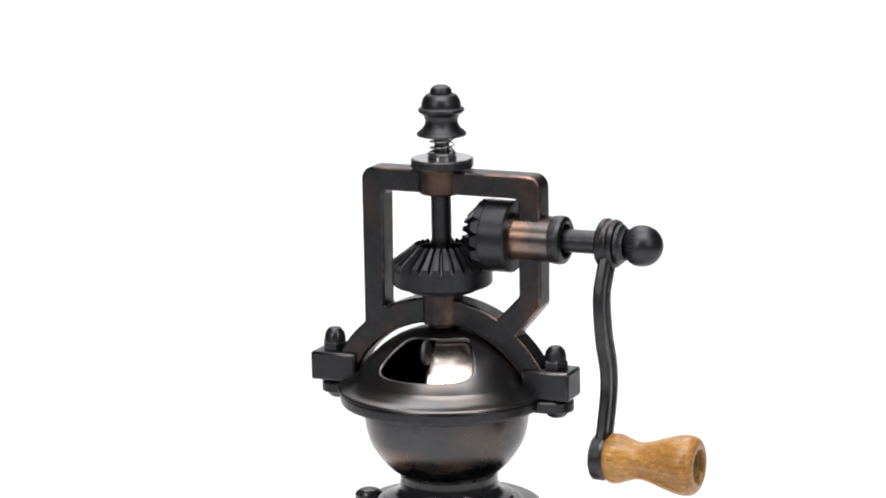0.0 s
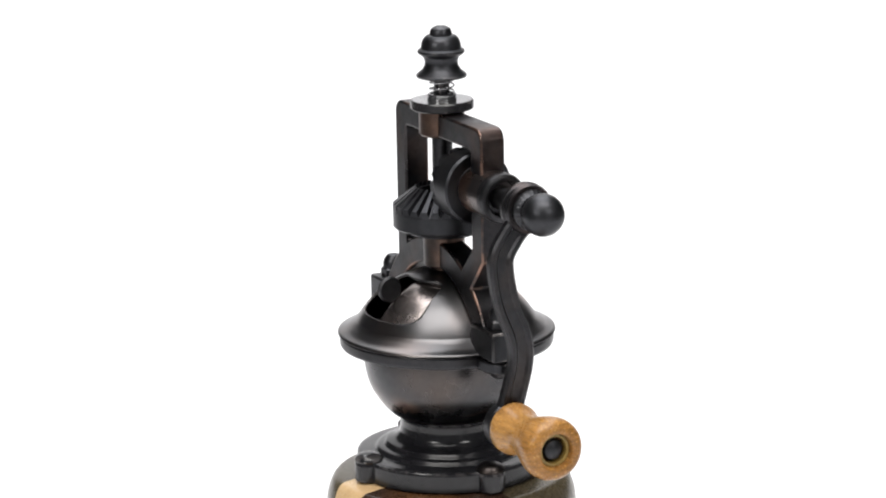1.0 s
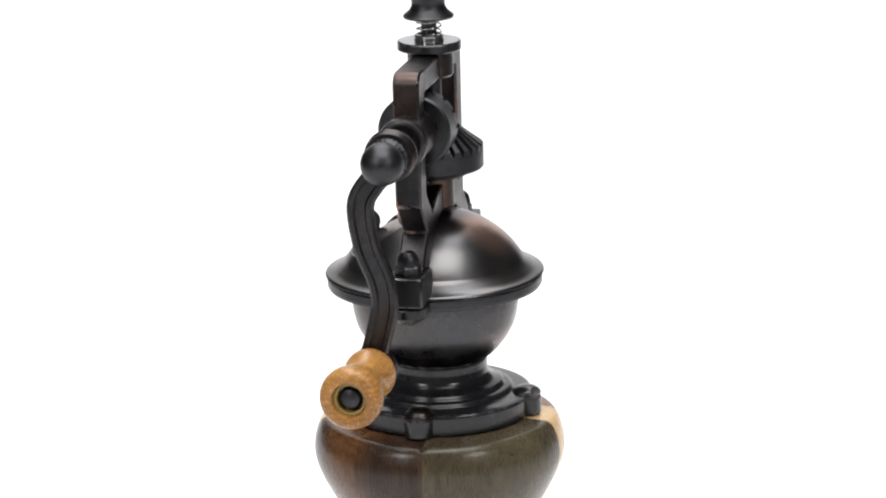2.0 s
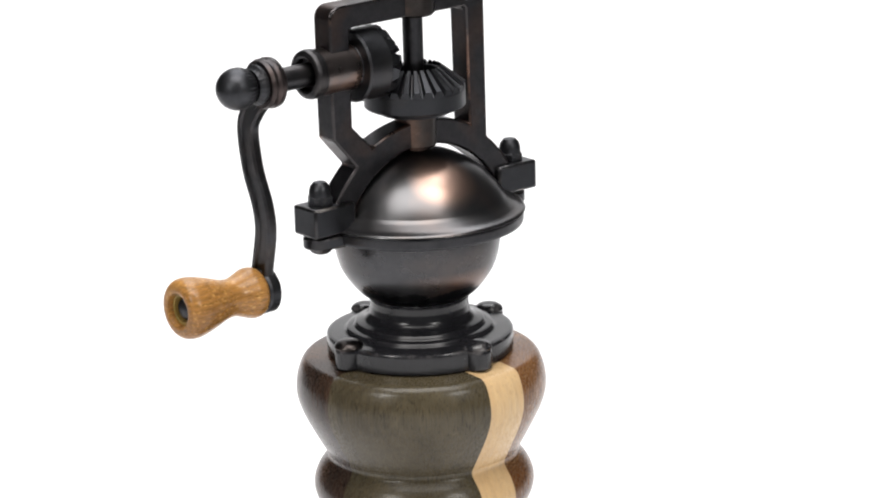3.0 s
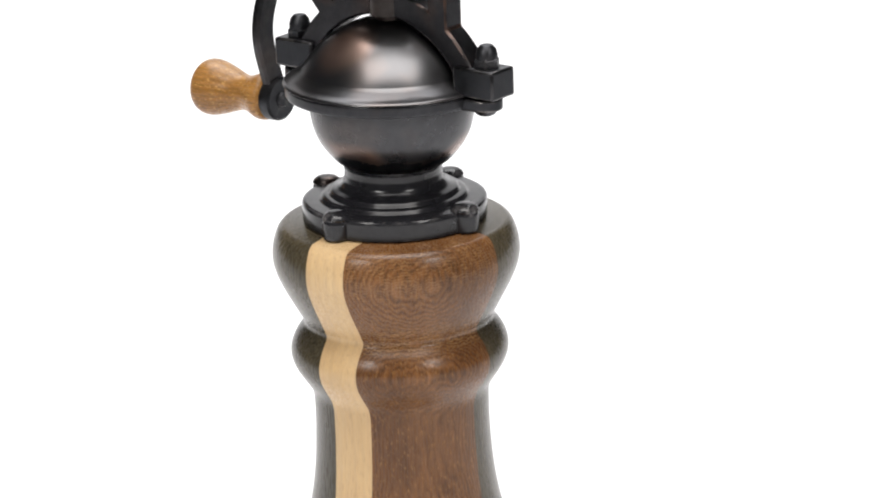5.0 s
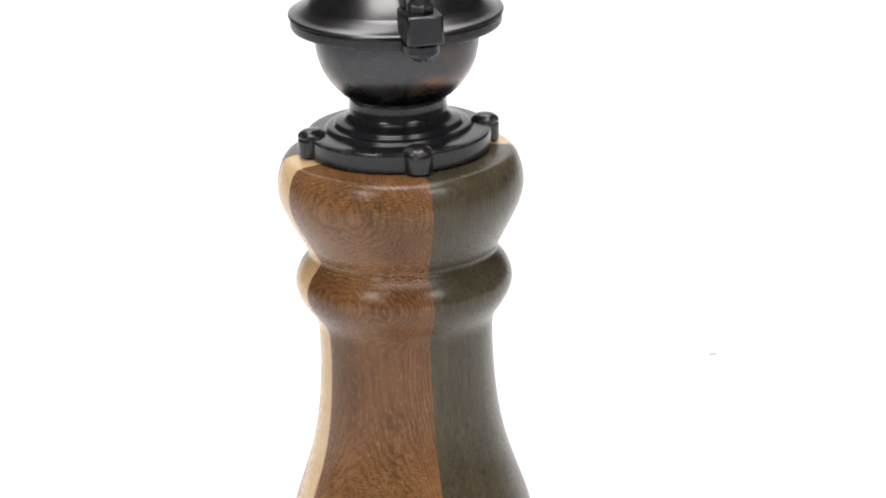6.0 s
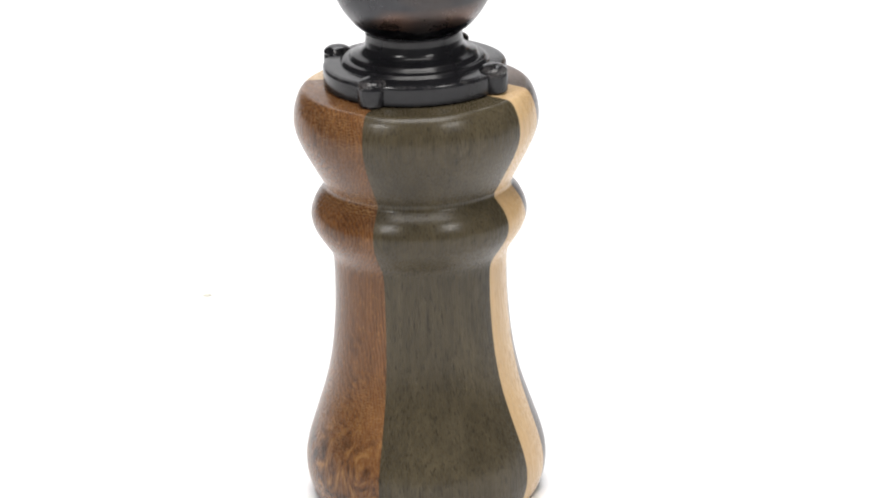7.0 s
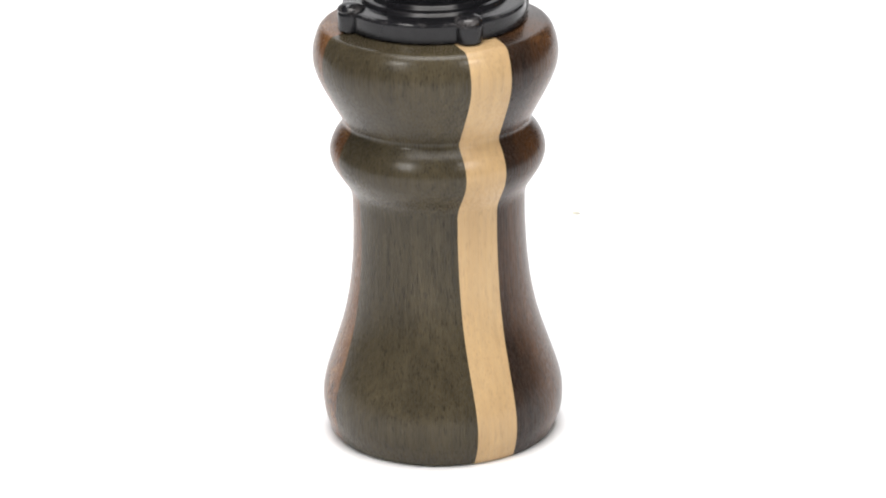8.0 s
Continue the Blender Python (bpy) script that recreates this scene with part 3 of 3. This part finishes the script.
arm = part("crank_arm", bm, SATIN, mill, "S-curved black crank arm with grooved face", 30)
part("eye", turned([(0, 45.6), (6.0, 45.6), (6.6, 46.2), (6.75, 47.5), (6.3, 48.2), (6.3, 48.8), (6.6, 49.4), (6.2, 50.4), (0, 50.4)], 40, CRANK), YOKE, arm)
GRIP = Matrix.Translation((0, -6.1, 130.9 + BASE)) @ ALONG_X
part("eye", turned([(0, 45.6), (5.6, 45.6), (6.2, 46.1), (6.3, 48.8), (5.9, 49.5), (0, 49.5)], 40, GRIP), BLACK, arm)
part("pivot_screw", turned([(0, 44.9), (1.9, 44.9), (2.3, 45.4), (2.3, 45.7), (0, 45.7)], 20, GRIP), BLACK, arm)
knurl = lambda a, z: 1 + 0.013 * math.cos(24 * a)
ball = part("ball_knob", turned([(0, 51.9)] + [(5.5 * math.cos(radians(l)), 57.25 + 5.5 * math.sin(radians(l))) for l in range(-48, 90, 6)] + [(0, 62.75)], 128, CRANK, lambda a, z: 1 + (0.022 * math.cos(32 * a) if 52.6 < z < 56.6 else 0)), BLACK, mill, "black ball knob on the axle end", 50)
part("knurled_ring", turned([(0, 50.3), (5.0, 50.3), (5.3, 50.7), (5.3, 51.6), (4.6, 52.1), (4.2, 52.8), (0, 52.8)], 96, CRANK, knurl), BLACK, ball)

# turned wooden grip
grip_line = curve([(5.6, 49.4), (6.6, 50.6), (6.75, 52.6), (6.1, 54.6), (5.3, 57.0), (5.1, 59.0), (5.6, 61.6), (6.8, 65.2), (7.8, 68.8), (8.15, 71.3), (7.8, 73.4), (6.7, 74.7), (5.2, 75.0)], 5)
bm = turned([(0, 49.4)] + [tuple(q) for q in grip_line] + [(4.6, 74.8), (4.3, 74.0), (4.2, 70.7), (0, 70.7)], 56, Matrix.Identity(4))
grip = part("grip", bm, AMBER, mill, "turned amber wooden crank grip", 45, place=Matrix.LocRotScale(GRIP.translation * MM, GRIP.to_quaternion(), None))
IN = Matrix.Identity(4)
part("socket_ring", turned([(4.15, 70.9), (4.15, 73.4), (3.5, 73.4), (3.4, 70.9)], 32, IN), HOLLOW, grip, "yellowish ring inside the grip end")
part("grip_screw", turned([(0, 70.8), (2.9, 70.8), (3.0, 72.0), (2.4, 73.0), (1.2, 73.5), (0, 73.6)], 24, IN), BLACK, grip, "black screw head")

# top washer, nut, spring and finial
TOP = UP @ Matrix.Translation((0, 0, -0.5))
washer = part("washer", turned([(0, 205.9), (8.2, 205.9), (8.5, 206.2), (8.5, 208.1), (8.2, 208.4), (0, 208.4)], 56, TOP), GLOSS, mill, "flat black washer, upper face paled for a reflection")
# added pale disc: the white backdrop's reflection on the washer, put into its colour
part("face", turned([(3.0, 208.35), (7.9, 208.35), (7.95, 208.44), (3.0, 208.45)], 56, TOP), GREYED, washer, "pale disc standing for the backdrop's reflection")
part("ring_nut", turned([(2.2, 208.35), (3.7, 208.35), (3.9, 208.6), (3.9, 209.1), (3.65, 209.25), (3.9, 209.4), (3.9, 209.9), (3.7, 210.1), (3.2, 210.1), (3.0, 209.7), (2.2, 209.6)], 40, TOP), STEEL, mill, "bright steel ring nut")
part("threaded_stem", turned([(0, 208.0), (2.1, 208.0), (2.1, 216.0), (0, 216.0)], 32, TOP, lambda a, z: 1 + 0.03 * math.sin(z * 9)), GLOSS, mill, "black threaded stem")
bm = bmesh.new()
coil = [Vector((3.3 * math.cos(a), 3.3 * math.sin(a), 210.2 + 4.1 * a / (2 * math.pi * 2.5) + BASE - 0.5)) for a in [2 * math.pi * 2.5 * i / 70 for i in range(71)]]
rings = []
for i, q in enumerate(coil):
    d = (coil[min(i + 1, 70)] - coil[max(i - 1, 0)]).normalized()
    s = d.cross(Vector((0, 0, 1))).normalized()
    u = s.cross(d)
    rings.append([bm.verts.new(q + (s * math.cos(a) + u * math.sin(a)) * 0.22) for a in [math.pi * k / 3 for k in range(6)]])
for a, b in zip(rings, rings[1:]):
    for i in range(6):
        bm.faces.new((a[i], a[(i + 1) % 6], b[(i + 1) % 6], b[i]))
part("spring", bm, GREYED, mill, "thin steel coil spring", 60)
line = [(0, 214.2), (5.6, 214.2), (6.6, 214.5), (6.75, 215.1), (6.2, 215.7), (5.1, 216.6), (4.5, 217.8), (4.4, 218.9), (4.8, 220.2), (5.9, 221.0), (6.3, 221.5), (6.2, 222.1), (5.5, 222.5)]
line += [tuple(q) for q in curve([(5.4, 222.6), (5.2, 224.0), (4.75, 225.2), (3.9, 226.1), (3.1, 226.3)], 4)] + [(2.95, 226.35), (2.95, 227.2), (2.5, 228.1), (1.5, 228.7), (0, 228.9)]
line = [(q, 221 + (z - 221) * 0.955) for q, z in line]
part("finial_nut", turned(line, 48, TOP @ Matrix.Translation((0, 0, -0.3))), BLACK, mill, "turned black adjusting finial", 30)


# the yoke and all that it carries sit a little off the bowl's axis
for ob in mill.children:
    if ob.name.split(".")[0] in ("yoke", "shaft", "bevel_gear", "bushing", "collar", "axle", "crank_arm", "ball_knob", "grip"):
        out = -0.0003 if ob.name.split(".")[0] in ("crank_arm", "ball_knob", "grip") else -0.0006
        ob.matrix_basis = Matrix.Translation((out, 0.0001, 0)) @ ob.matrix_basis


# ---- what moves: the mill turns with its table ----
def motions():
    drift = ((0, -0.3), (0.5, -0.6), (1, -1.6), (1.6, -0.9), (2.8, -0.8), (3.5, 0.6), (4, 1.2), (4.7, -0.2), (5.8, 0.5), (6.5, 0.6), (7, -0.9), (7.5, -1.3), (8, -1.8))
    rows, plain_rows = [], []
    for i in range(33):
        t = i * 0.25
        for (t0, d0), (t1, d1) in zip(drift, drift[1:]):
            if t0 <= t <= t1:
                slow = d0 + (d1 - d0) * (t - t0) / (t1 - t0)
        turn_deg = -39.0572 * t + slow + 0.7
        plain_rows.append((t, pose(0, 0, 0, 0, 0, turn_deg)))
        lean = Matrix.Rotation(0.00742, 4, "Y") @ Matrix.Rotation(-0.00088, 4, "X")
        rows.append((t, pose(0, 0, 0, 0, 0, turn_deg) @ Matrix.Translation((6.11 * MM, 2.44 * MM, 0.0002)) @ lean @ pose(0, 0, 0, 0, 0, -24.8)))
    walk(mill, rows)
    walk(turntable, plain_rows)


motions()
